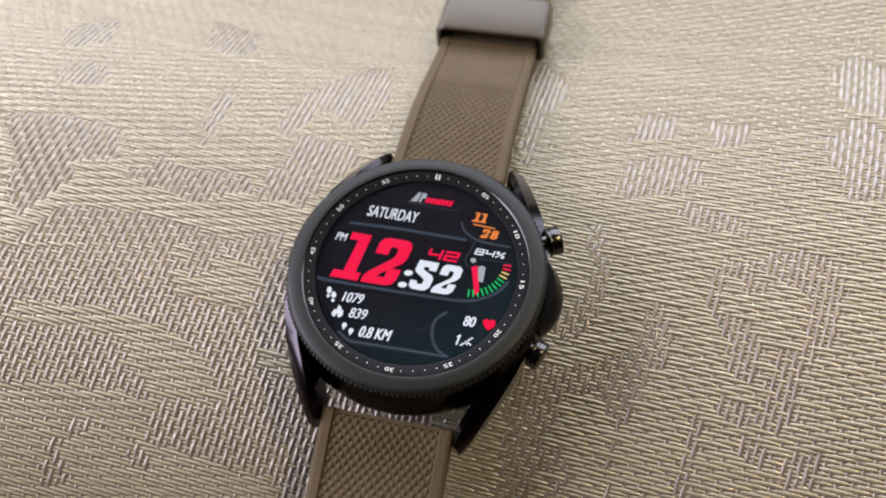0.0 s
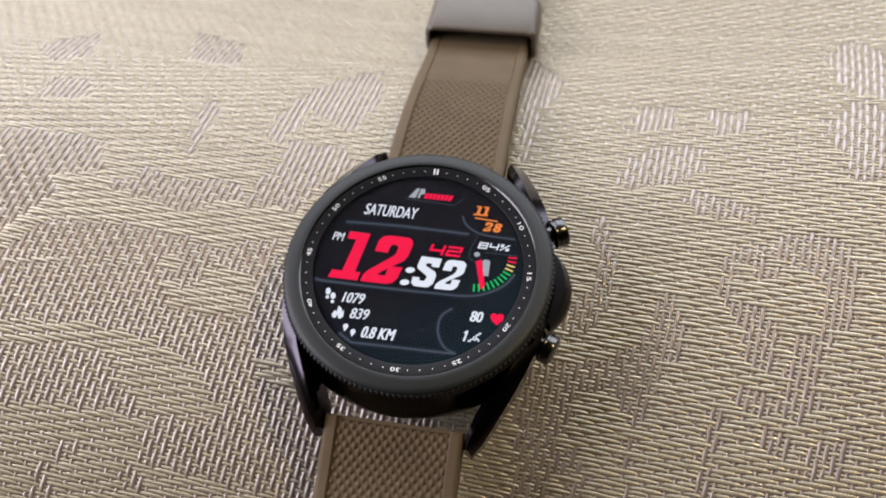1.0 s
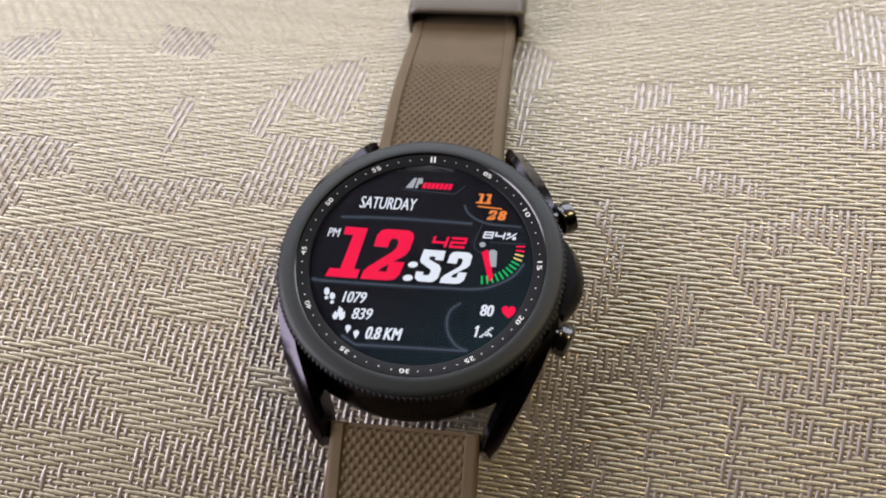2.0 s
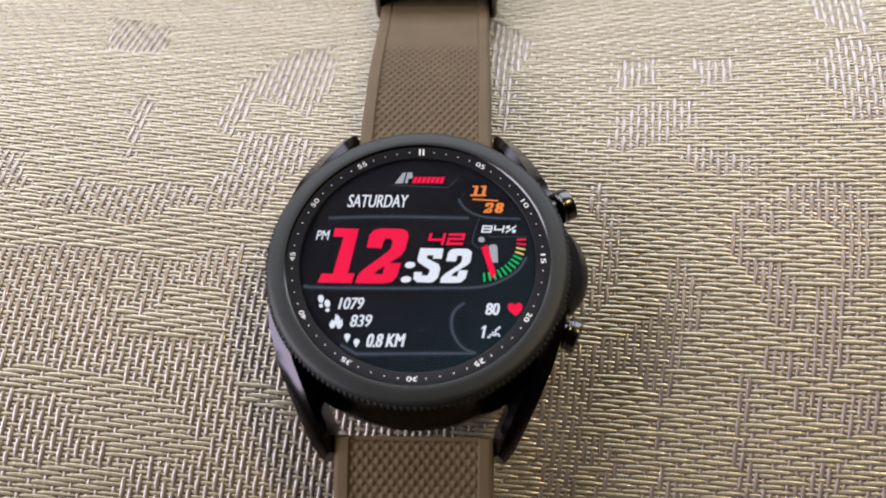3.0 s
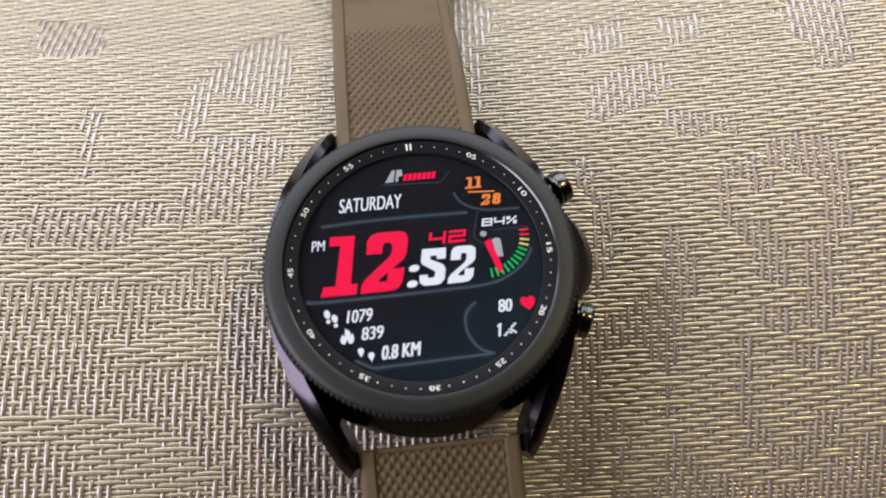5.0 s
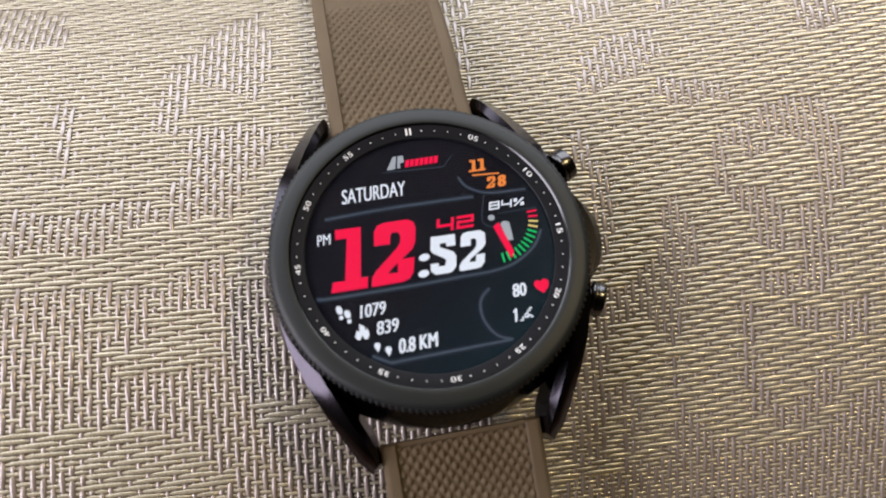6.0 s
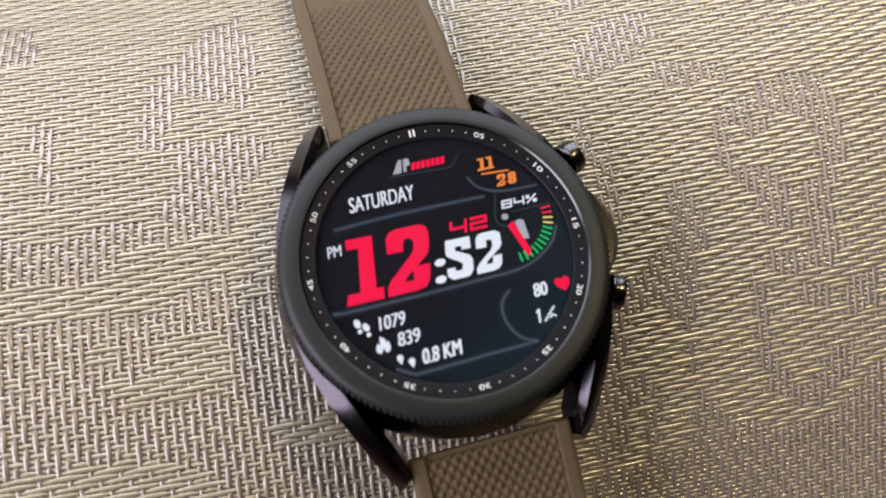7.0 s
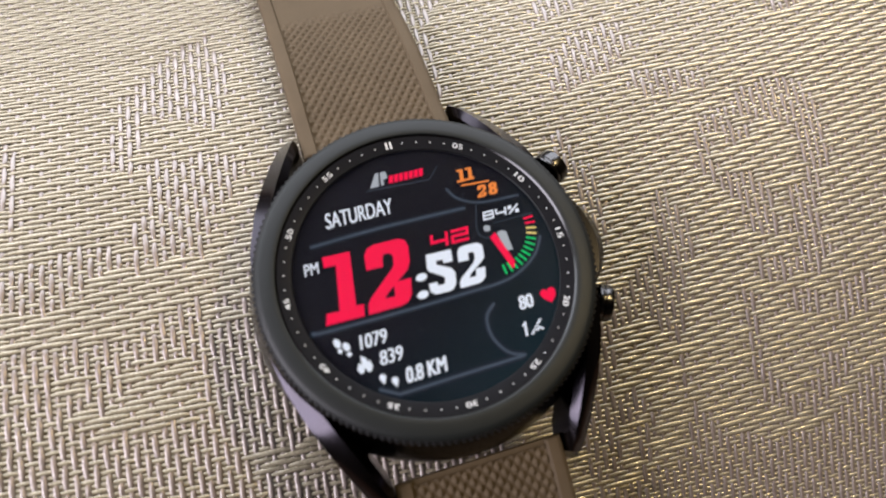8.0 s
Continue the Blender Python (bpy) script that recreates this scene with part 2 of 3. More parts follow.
# ---- the unseen room, added to close the place; dark paint keeps fill and reflections low ----
def room():
    x0, x1, y0, y1, z0, z1 = -660, 2400, -2600, 365, -778.5, 1750
    t = 120
    floor = part("floor", box(x0, x1, y0, y1, z0 - t, z0), FLOOR_MAT)
    tagged(floor, "brown laminate floor of the room", "floor", kind="structure")
    ceil = part("ceiling", box(x0, x1, y0, y1, z1, z1 + t), CEIL_MAT)
    tagged(ceil, "unseen dark grey ceiling, added to close the room", "ceiling", kind="structure")
    for name, b in (("wall_south", (x0, x1, y0 - t, y0)), ("wall_east", (x1, x1 + t, y0 - t, y1 + t))):
        tagged(part(name, box(*b, z0, z1), WALL_MAT), "unseen dark beige wall, added to close the room", "wall", kind="structure")
    # two walls with window openings: extent along the wall, opening, and the turn that sets it in place
    def pierced(name, window, a0, a1, w0, w1, zl, zh, m):
        bm = bmesh.new()
        for b in ((a0, w0, z0, z1), (w1, a1, z0, z1), (w0, w1, z0, zl), (w0, w1, zh, z1)):
            piece = box(b[0], b[1], 0, t, b[2], b[3])
            me = bpy.data.meshes.new("piece")
            piece.to_mesh(me)
            piece.free()
            bm.from_mesh(me)
            bpy.data.meshes.remove(me)
        wall = part(name, bm, WALL_MAT)
        wall.matrix_world = m
        tagged(wall, "unseen dark beige wall with a window opening, added to close the room", "wall", kind="structure")
        win = new(window)
        win.matrix_world = m @ Matrix.Translation((0, 0.06, 0))
        tagged(win, "white painted window in the beige wall", "window", kind="structure")
        mid = (w0 + w1) / 2
        for b in ((w0, w0 + 40, zl, zh), (w1 - 40, w1, zl, zh), (w0 + 40, w1 - 40, zl, zl + 40), (w0 + 40, w1 - 40, zh - 40, zh), (mid - 20, mid + 20, zl + 40, zh - 40)):
            part("window_frame", box(b[0], b[1], -25, 25, b[2], b[3], 4), PAINT_MAT, win)

    pierced("wall_north", "window_1", x0 - t, x1 + t, -530, 480, 55, 525, pose(0, y1 * MM, 0))
    pierced("wall_west", "window_2", y0, y1, -330, 220, 110, 650, pose(x0 * MM, 0, 0, 0, 0, 90))
    lamp = new("ceiling_lamp")
    lamp.location = (0.9, 0.2, 1.75)
    tagged(lamp, "round white ceiling lamp, switched on", "lamp")
    part("base", lathe([(0, 0), (140, 0), (145, -20), (140, -40), (0, -40)], 48), PAINT_MAT, lamp, smooth=40)
    part("diffuser", lathe([(0, -42), (135, -42), (133, -60), (110, -80), (60, -90), (0, -92)], 48), LAMP_ON, lamp, "glowing frosted diffuser", smooth=40)
    table = new("table")
    table.location = (0, 0, -0.7785)
    tagged(table, "dark brown wooden table under the woven placemat", "table")
    part("tabletop", box(-620, 560, -430, 335, 722, 750.0, 6), TABLE_MAT, table)
    for x in (-580, 520):
        for y in (-390, 295):
            part("leg", box(x - 30, x + 30, y - 30, y + 30, 0, 721, 4), TABLE_MAT, table)


room()

# ---- the woven placemat: every strand runs over and under by the weaver's draft ----
# the draft, in strand counts from the middle: outlines in which one set of strands lies on top
WARP, WEFT = True, False
GROUND = [
    (WARP, "-80,-20 -18,9 -5,14 18,-69 -62,-106"),
    (WARP, "-76,24 -67,28 -58,29 -55,19 -62,15 -60,9 -65,-6"),
    (WARP, "-54,17 -46,21 -35,24 -32,19 -43,13 -52,13"),
    (WARP, "-31,17 -31,26 -29,31 -30,41 -26,41 -20,41 -17,36 -22,26 -24,18"),
]
FAR_SCROLL = [
    (WARP, "-44,30 -46,42 -46,50 -44,48 -43,35 -43,27"),
    (WARP, "-34,41 -32,57 -27,70 -21,76 -18,60 -21,47 -29,53 -31,38"),
    (WARP, "-74,47 -68,50 -65,42 -72,40"),
    (WARP, "-80,61 -74,74 -71,61 -76,54"),
    (WARP, "-59,85 -48,80 -46,67 -55,68"),
    (WARP, "-59,2 -49,6 -32,6 -19,12 -22,7 -64,-12"),
]
NEAR_LEAF = [
    (WEFT, "-60,-26 -53,-23 -44,-21 -36,-22 -30,-26 -27,-32 -24,-33 -26,-37 -34,-40 -40,-33 -42,-28 -47,-27 -54,-29 -59,-31"),
    (WEFT, "-60,-48 -56,-46 -48,-42 -39,-40 -35,-40 -34,-48 -36,-51 -23,-50 -20,-56 -26,-70 -54,-84"),
    (WARP, "-47,-68 -47,-57 -46,-55 -43,-67"),
    (WARP, "-46,-51 -42,-49 -40,-50 -45,-55"),
    (WARP, "-37,-53 -34,-51 -32,-57 -35,-57"),
    (WEFT, "-23,-52 -16,-50 -12,-52 -12,-59 -20,-63"),
]
SIDE_LEAF = [
    (WEFT, "-52,15 -49,15 -40,12 -35,16 -31,18 -18,19 -19,8 -30,10 -31,5 -37,5 -40,6 -49,5 -52,6"),
    (WARP, "-49,23 -45,22 -37,22 -35,18 -40,12 -49,14"),
    (WEFT, "-33,-1 -32,1 -25,-2 -25,-7 -26,-12 -32,-12 -37,-12 -39,-8 -40,-6 -36,-7 -34,-6"),
    (WEFT, "-40,1 -38,0 -37,-4 -41,-3"),
    (WEFT, "-25,8 -20,7 -21,4 -23,4"),
    (WEFT, "-22,-21 -19,-20 -16,-20 -13,-22 -12,-28 -21,-25"),
]
ROSETTE_TOP = [
    (WARP, "40,26 45,29 49,33 52,33 56,31 58,24 58,13 56,10 55,6 55,-3 56,-8 51,-7 50,-1 51,7 54,11 54,21 52,23 51,23 49,25 46,27 43,25 41,23 42,14 41,13 40,16"),
    (WARP, "44,25 48,23 46,20 44,21"),
    (WARP, "41,14 45,14 48,11 49,9 48,-1 45,0 44,5 43,10"),
    (WARP, "21,31 22,31 24,24 26,22 25,6 24,6 25,19 22,21 20,25"),
]
ROSETTE_STEM = [
    (WARP, "33,15 34,14 37,3 38,2 35,-3 30,-2 32,10"),
    (WARP, "33,38 34,42 41,40 44,35 36,35"),
    (WARP, "21,40 25,47 29,45 28,41"),
    (WARP, "23,-5 28,-4 28,0 35,-2 34,-11 32,-20 33,-32 34,-37 33,-37 32,-27 31,-15 26,-11 23,-17 21,-16"),
    (WARP, "42,-10 44,-10 43,-23 45,-29 46,-33 49,-35 51,-31 52,-27 55,-27 56,-32 53,-37 50,-39 46,-38 43,-34 42,-28 42,-18"),
]
ROSETTE_RING = [
    (WARP, "49,-13 53,-14 53,-19 49,-18"),
    (WARP, "55,-14 60,-13 60,-21 54,-21"),
    (WARP, "44,-5 54,-8 53,-11 45,-10"),
    (WARP, "33,-31 35,-33 38,-39 43,-42 52,-43 55,-38 60,-33 64,-30 63,-80 15,-60 17,-43 24,-43 25,-32 28,-30 26,-41 29,-43 31,-40 32,-34"),
    (WARP, "20,-24 26,-26 27,-30 25,-32 19,-28"),
]
EDGE_SCROLL = [
    (WARP, "20,-1 20,7 23,13 23,22 25,23 25,13 25,7 24,1"),
    (WARP, "15,-11 19,-6 23,-8 24,-18 22,-27 23,-40 18,-42"),
    (WARP, "22,41 24,50 27,55 34,56 36,48 31,43 27,41"),
    (WARP, "23,60 24,69 30,71 29,62"),
    (WARP, "34,69 40,70 41,63 36,61"),
    (WARP, "51,67 56,76 60,72 61,51 56,48 54,56"),
    (WARP, "51,95 54,103 60,98 60,77 54,80"),
    (WARP, "4,76 4,89 11,79 11,71 8,65 9,44 8,43"),
]
DRAFTS = GROUND + FAR_SCROLL + NEAR_LEAF + SIDE_LEAF + ROSETTE_TOP + ROSETTE_STEM + ROSETTE_RING + EDGE_SCROLL
PITCH_U, PITCH_V, MAT_TURN, FAN, LEAN = 1.23, 0.745, radians(-2.8), -0.0003, 0.0535
U0, U1, V0, V1 = -104, 88, -86, 164


def woven_draft():
    nu, nv = U1 - U0, V1 - V0
    uu, vv = np.meshgrid(np.arange(U0, U1), np.arange(V0, V1), indexing="ij")
    warp_on_top = np.zeros((nu, nv), bool)
    for top, outline in DRAFTS:
        pts = pairs_of(outline)
        inside = np.zeros((nu, nv), bool)
        for (xa, ya), (xb, yb) in zip(pts, pts[1:] + pts[:1]):
            if ya == yb:
                continue
            cross = ((ya > vv + 0.01) != (yb > vv + 0.01)) & (uu + 0.01 < (xb - xa) * (vv + 0.01 - ya) / (yb - ya) + xa)
            inside ^= cross
        warp_on_top[inside] = top
    # five-strand satin: each strand dips once in five crossings
    tie = (vv + 2 * uu) % 5 == 0
    return np.where(warp_on_top, ~tie, tie), warp_on_top


def arc_to_plan(s):
    """A length along the cloth, over its rise, as a length on the table."""
    y = s
    for _ in range(6):
        slope = 0.166 - 0.00786 * np.clip(y, -62, 78)
        y = s + (slope ** 3 - 0.166 ** 3) / (6 * 0.00786)
    return y


def mat_place(u, v):
    """Strand counts to the table, in millimetres."""
    x, y = u * PITCH_U, arc_to_plan(v * PITCH_V)
    x = x * (1 - FAN * y) + LEAN * y
    c, s = math.cos(MAT_TURN), math.sin(MAT_TURN)
    return x * c - y * s, x * s + y * c


def mat_hump(x, y):
    """The soft rise of the cloth under the watch, which sinks to the table all round, in millimetres."""
    a, b = x / 50, y / 50
    b = np.where(b > 1.2, 1.2 + 0.35 * np.tanh((b - 1.2) / 0.35), b)
    h = -1.84 - 1.34 * a + 8.29 * b + 2.05 * a * a + 3.22 * a * b - 9.83 * b * b
    h = np.where(h > 4, 4 + 4 * np.tanh((h - 4) / 4), h)
    return np.where(h < -12, -12 - 14 * np.tanh((-12 - h) / 14), h)


def strand(along, across, level, on_top, half_w, half_h, is_warp, wobble, mid_level=1.33):
    """The rounded, slightly flattened strand: points and faces in millimetres."""
    n = len(along)
    a = np.array(along, float)
    z = np.array(level, float)
    aa = np.empty(2 * n - 1)
    zz = np.empty(2 * n - 1)
    aa[::2], aa[1::2] = a, (a[1:] + a[:-1]) / 2
    # floats arch between their ties and are widest in the middle; hidden runs stay down
    up = z > mid_level
    gap = np.full(n, 3.0)
    near = np.concatenate(([1], (up[1:] != up[:-1]).astype(float), [1]))
    edge = (near[1:] + near[:-1]) > 0
    gap = np.where(edge, 0.0, 1.0)
    arch = np.where(up & on_top, gap, 0.0)
    zz[::2] = z + np.where(on_top, 0.03, 0.0) * arch
    high = np.maximum(z[1:], z[:-1]) * 0.75 + np.minimum(z[1:], z[:-1]) * 0.25
    low = np.minimum(z[1:], z[:-1]) * 0.8 + np.maximum(z[1:], z[:-1]) * 0.2
    both = on_top[1:] & on_top[:-1]
    zz[1::2] = np.where(both, high if is_warp else (z[1:] + z[:-1]) / 2, low) + 0.03 * np.where(both, np.minimum(arch[1:], arch[:-1]), 0)
    wide = np.empty(2 * n - 1)
    wide[::2] = np.where(on_top & up, 0.93 + 0.12 * arch, np.where(on_top, 0.62, 0.92))
    wide[1::2] = (wide[::2][1:] + wide[::2][:-1]) / 2
    half_w = half_w * wide
    off = across + wobble * np.sin(aa * 0.37 + across * 1.7) * 0.5 + wobble * np.sin(aa * 1.3 + across * 5.1) * 0.5
    ring = [(-1, -0.15), (-0.72, 0.62), (0, 0.95), (0.72, 0.62), (1, -0.15), (0, -0.9)]
    pts = np.empty((len(aa), 6, 3))
    for k, (w, h) in enumerate(ring):
        if is_warp:
            x, y = mat_place(off + w * half_w / PITCH_U, aa)
        else:
            x, y = mat_place(aa, off + w * half_w / PITCH_V)
        pts[:, k, 0], pts[:, k, 1], pts[:, k, 2] = x, y, zz + h * half_h + mat_hump(x, y)
    idx = np.arange(len(aa) * 6).reshape(-1, 6)
    p, q = idx[:-1], idx[1:]
    faces = np.stack([p, np.roll(p, -1, 1), np.roll(q, -1, 1), q], -1).reshape(-1, 4)
    if not is_warp:
        faces = faces[:, ::-1]
    return pts.reshape(-1, 3), faces


def strand_mesh(name, chunks, mat, parent):
    verts = np.concatenate([c[0] for c in chunks]) * MM
    faces, base = [], 0
    for v, f in chunks:
        faces.append(f + base)
        base += len(v)
    faces = np.concatenate(faces)
    me = bpy.data.meshes.new(name)
    me.vertices.add(len(verts))
    me.vertices.foreach_set("co", verts.ravel())
    me.loops.add(faces.size)
    me.loops.foreach_set("vertex_index", faces.ravel().astype(np.int32))
    me.polygons.add(len(faces))
    me.polygons.foreach_set("loop_start", np.arange(0, faces.size, 4, dtype=np.int32))
    me.polygons.foreach_set("use_smooth", np.ones(len(faces), bool))
    me.update(calc_edges=True)
    me.materials.append(mat)
    ob = new(name, me)
    ob.parent = parent
    return ob


def placemat():
    over, warp_area = woven_draft()
    mat = new("placemat")
    mat.location = (0, 0, -0.0018)
    tagged(mat, "golden beige and brown woven vinyl placemat with a scroll ornament", "placemat")
    # the close under-weave follows the rise
    nx, ny = 60, 46
    verts = [(x, y, float(mat_hump(x, y)) + z) for z in (1.02, 0.3) for x in np.linspace(-160, 140, nx) for y in np.linspace(-110, 150, ny)]
    faces, half = [], nx * ny
    for i in range(nx - 1):
        for j in range(ny - 1):
            a = i * ny + j
            faces += [(a, a + ny, a + ny + 1, a + 1), (a + half, a + 1 + half, a + ny + 1 + half, a + ny + half)]
    rim = [j for j in range(ny)] + [i * ny + ny - 1 for i in range(1, nx)] + [(nx - 1) * ny + j for j in range(ny - 2, -1, -1)] + [i * ny for i in range(nx - 2, 0, -1)]
    faces += [(a, b, b + half, a + half) for a, b in zip(rim, rim[1:] + rim[:1])]
    link_mesh("backing", verts, faces, BACK_MAT, mat)
    rng = random.Random(4)
    us, vs = list(range(U0, U1)), list(range(V0, V1))
    amp, mid = 0.105, 1.32
    rest = {True: [], False: []}
    for i, u in enumerate(us):
        level = np.where(over[i], np.where(warp_area[i], mid + amp, mid + 0.0), mid - amp)
        s = strand(vs, u + rng.uniform(-0.05, 0.05), level, warp_area[i], 0.37 * rng.uniform(0.93, 1.07), 0.17, True, 0.06)
        if -72 <= u < 76:
            strand_mesh("warp_strand", [s], WARP_MAT, mat)
        else:
            rest[True].append(s)
    for j, v in enumerate(vs):
        level = np.where(over[:, j], np.where(warp_area[:, j], mid - 0.1, mid - amp * 1.35), mid + amp)
        s = strand(us, v + rng.uniform(-0.05, 0.05), level, ~warp_area[:, j], 0.345 * rng.uniform(0.92, 1.07), 0.165, False, 0.06)
        if -62 <= v < 108:
            strand_mesh("weft_strand", [s], WEFT_MAT, mat)
        else:
            rest[False].append(s)
    tagged(strand_mesh("outer_warp_weave", rest[True], WARP_MAT, mat), kind="stuff")
    tagged(strand_mesh("outer_weft_weave", rest[False], WEFT_MAT, mat), kind="stuff")


# ---- the smartwatch; its own zero is the middle of the minute ring ----
def watch():
    w = new("smartwatch")
    w.matrix_world = pose(-0.00036, 0, 0.01452, 0, -1.406, 0)
    tagged(w, "black smartwatch with lit dial and khaki rubber strap", "smartwatch")

    # case
    case = part("case", lathe([(21.3, -1.2), (21.9, -1.5), (22.2, -2.2), (22.6, -4.0), (23.1, -6.4), (23.2, -7.6), (22.7, -8.8), (19.6, -9.8), (13.4, -9.9), (12.8, -11.2), (11, -11.6), (0, -11.7)], 160), CASE_MAT, w, "glossy black steel case", smooth=35)
    # bulge that guards the buttons
    rows = []
    for k in range(25):
        t = k / 24
        ang = radians(16.5 - 34 * t)
        d = 2.75 * math.sin(math.pi * t) ** 0.6 if 0 < t < 1 else 0.0
        sec = []
        for r, z, g in ((20.5, -2.6, 0), (22.2, -2.7, 0.55), (22.35, -4.0, 0.93), (22.4, -5.6, 1.0), (22.2, -7.2, 0.95), (21.4, -8.2, 0.7), (20.0, -8.8, 0)):
            q = r + d * g
            sec.append((q * math.cos(ang), q * math.sin(ang), z))
        rows.append(sec)
    part("button_guard", loft(rows), CASE_MAT, case, "polished swelling beside the buttons", smooth=40)

    # lugs: stations of outer point, inner point, ridge, inner height, outer height, underside
    stations = [((-22.0, -4.0), (-19.0, -5.5), -2.3, -2.6, -3.0, -8.4),
                ((-21.0, -9.6), (-17.2, -11.5), -2.2, -2.4, -3.1, -8.8),
                ((-19.3, -14.8), (-15.4, -15.8), -2.4, -2.7, -3.6, -9.4),
                ((-17.5, -18.9), (-13.9, -18.9), -3.0, -3.4, -4.7, -10.0),
                ((-15.6, -22.7), (-12.5, -21.9), -4.2, -4.7, -6.3, -10.9),
                ((-14.0, -25.6), (-11.5, -24.4), -5.8, -6.4, -8.0, -11.6),
                ((-12.6, -27.2), (-11.2, -26.0), -7.6, -8.2, -9.3, -11.8)]
    for sx in (1, -1):
        for sy in (1, -1):
            rows = []
            for k, (o, i, zr, zi, zo, zb) in enumerate(stations):
                o, i = Vector(o), Vector(i)
                ridge = i.lerp(o, 0.34)
                bevel = i.lerp(o, 0.48 + 0.04 * k if sy > 0 else 0.40 + 0.02 * k)
                foot = i + Vector((min(1.2, -11.0 - i.x + 0.05), 0))
                sec = [(*foot, zb), (*i, zi - 0.4), (*ridge, zr), (*bevel, zr + (zo - zr) * (0.12 + 0.036 * k)), (*o, zo), (*i.lerp(o, 0.95), zb + 0.8), (*i.lerp(o, 0.6), zb)]
                rows.append([(x * sx, y * sy, z) for x, y, z in sec])
            part("lug", loft(rows), EDGE_MAT, w, "polished black tapering lug", smooth=28)

    # rotating bezel with its knurled rim
    bez = part("bezel", lathe([(19.15, -0.6), (19.15, 0.22), (19.2, 0.3), (19.3, 0.34), (19.9, 0.32), (21.0, 0.18), (21.5, 0.02), (21.75, -0.22), (21.75, -0.5), (21.3, -0.62)], 192, closed=True), BEZEL_MAT, w, "matte dark grey-green rotating bezel", smooth=38)
    part("bezel_lip", lathe([(18.93, -0.25), (18.93, 0.0), (18.98, 0.05), (19.18, 0.25), (19.28, 0.3), (19.25, -0.25)], 192, closed=True), LIP_MAT, bez, "polished inner lip", smooth=25)
    teeth = 156
    part("knurled_rim", lathe([(21.0, -0.55), (21.8, -0.58), (22.14, -0.72), (22.2, -1.15), (22.1, -1.3), (21.2, -1.32)], teeth * 4,
                              closed=True, r_of=lambda k, a, r: r - (0.27 if k in (1, 2, 3, 4) and int(a / (2 * math.pi) * teeth * 4 + 0.5) % 4 in (0, 1) else 0)), KNURL_MAT, bez, "finely toothed rim", smooth=30)

    # minute ring
    ring = part("minute_ring", lathe([(17.1, -0.42), (17.2, -0.32), (18.7, 0.0), (18.95, 0.02), (18.95, -0.5), (17.1, -0.6)], 160, closed=True), FLANGE_MAT, w, "black sloping ring with white minute marks", smooth=30)
    slope = 0.32 / 1.5
    for k in range(60):
        a = math.radians(90 - 6 * k)
        place = Matrix.Translation((18.1 * math.cos(a) * MM, 18.1 * math.sin(a) * MM, -0.098 * MM)) @ Matrix.Rotation(a - math.pi / 2, 4, "Z") @ Matrix.Rotation(math.atan(slope), 4, "X")
        if k % 5:
            if k == 1:
                bm = bmesh.new()
                bmesh.ops.create_circle(bm, cap_ends=True, segments=12, radius=0.09)
                dot = part("minute_dot", bm, PRINT_MAT, ring)
                first = dot.data
                dot.matrix_local = place
            else:
                dot = new("minute_dot", first)
                dot.parent = ring
                dot.matrix_local = place
        elif k:
            n = letters_in("numeral", "%02d" % k, -0.72, 0.72, -0.35, 0.35, 0.0, PRINT_MAT, ring, 0, 0.0)
            n.matrix_local = place
        else:
            for x in (-0.28, 0.28):
                n = part("twelve_mark", plate([(x - 0.13, -0.5), (x + 0.13, -0.5), (x + 0.13, 0.5), (x - 0.13, 0.5)], 0.0, 0.01), PRINT_MAT, ring)
                n.matrix_local = place

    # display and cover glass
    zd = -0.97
    disp = part("display", lathe([(0, zd), (17.3, zd), (17.3, zd - 0.4), (0, zd - 0.4)], 128), BLACK_ON, w, "dark blue lit round display with a painted teal reflection at lower right")
    gl = part("cover_glass", lathe([(0, -0.45), (17.3, -0.45), (17.3, -0.56), (0, -0.56)], 160), GLASS, w, "clear flat cover glass", smooth=30)
    gl.visible_shadow = False
    z1, z2 = zd + 0.02, zd + 0.06

    def figure(name, text, mat, label=""):
        return part(name, plate(pairs_of(text), z2, 0.02), mat, disp, label)

    def line(text, width, mat=LINE_ON, smooth=False):
        p = pairs_of(text)
        if width > 0.2:
            part("panel_shade", stroke(curve_through(p) if smooth else p, width * 3, z1 - 0.015, 0.008), HALO_ON, disp)
        return part("panel_line", stroke(curve_through(p) if smooth else p, width, z1, 0.01), mat, disp)

    SQUARE = {"4": [[(0, 1), (0, 0.42), (1, 0.42)], [(1, 1), (1, 0)]],
              "2": [[(0, 1), (1, 1), (1, 0.52), (0, 0.52), (0, 0), (1, 0)]],
              "8": [[(0, 0), (1, 0), (1, 1), (0, 1), (0, 0)], [(0, 0.52), (1, 0.52)]],
              "%": [[(0.05, 0), (0.95, 1)], [(0, 1), (0.22, 1), (0.22, 0.7), (0, 0.7), (0, 1)], [(0.78, 0.3), (1, 0.3), (1, 0), (0.78, 0), (0.78, 0.3)]]}

    def square_digits(name, body, x0, x1, y0, y1, width, mat, label):
        """Leaning digits of straight bars with square corners, as one flat mesh."""
        bm = bmesh.new()
        lean, cell = 0.22 * (y1 - y0), (x1 - x0) / len(body)
        for i, ch in enumerate(body):
            for k, run in enumerate(SQUARE[ch]):
                for n, ((xa, ya), (xb, yb)) in enumerate(zip(run, run[1:])):
                    a = Vector((x0 + i * cell + width / 2 + xa * (cell * 0.95 - width - lean * 0.6), y0 + width / 2 + ya * (y1 - y0 - width)))
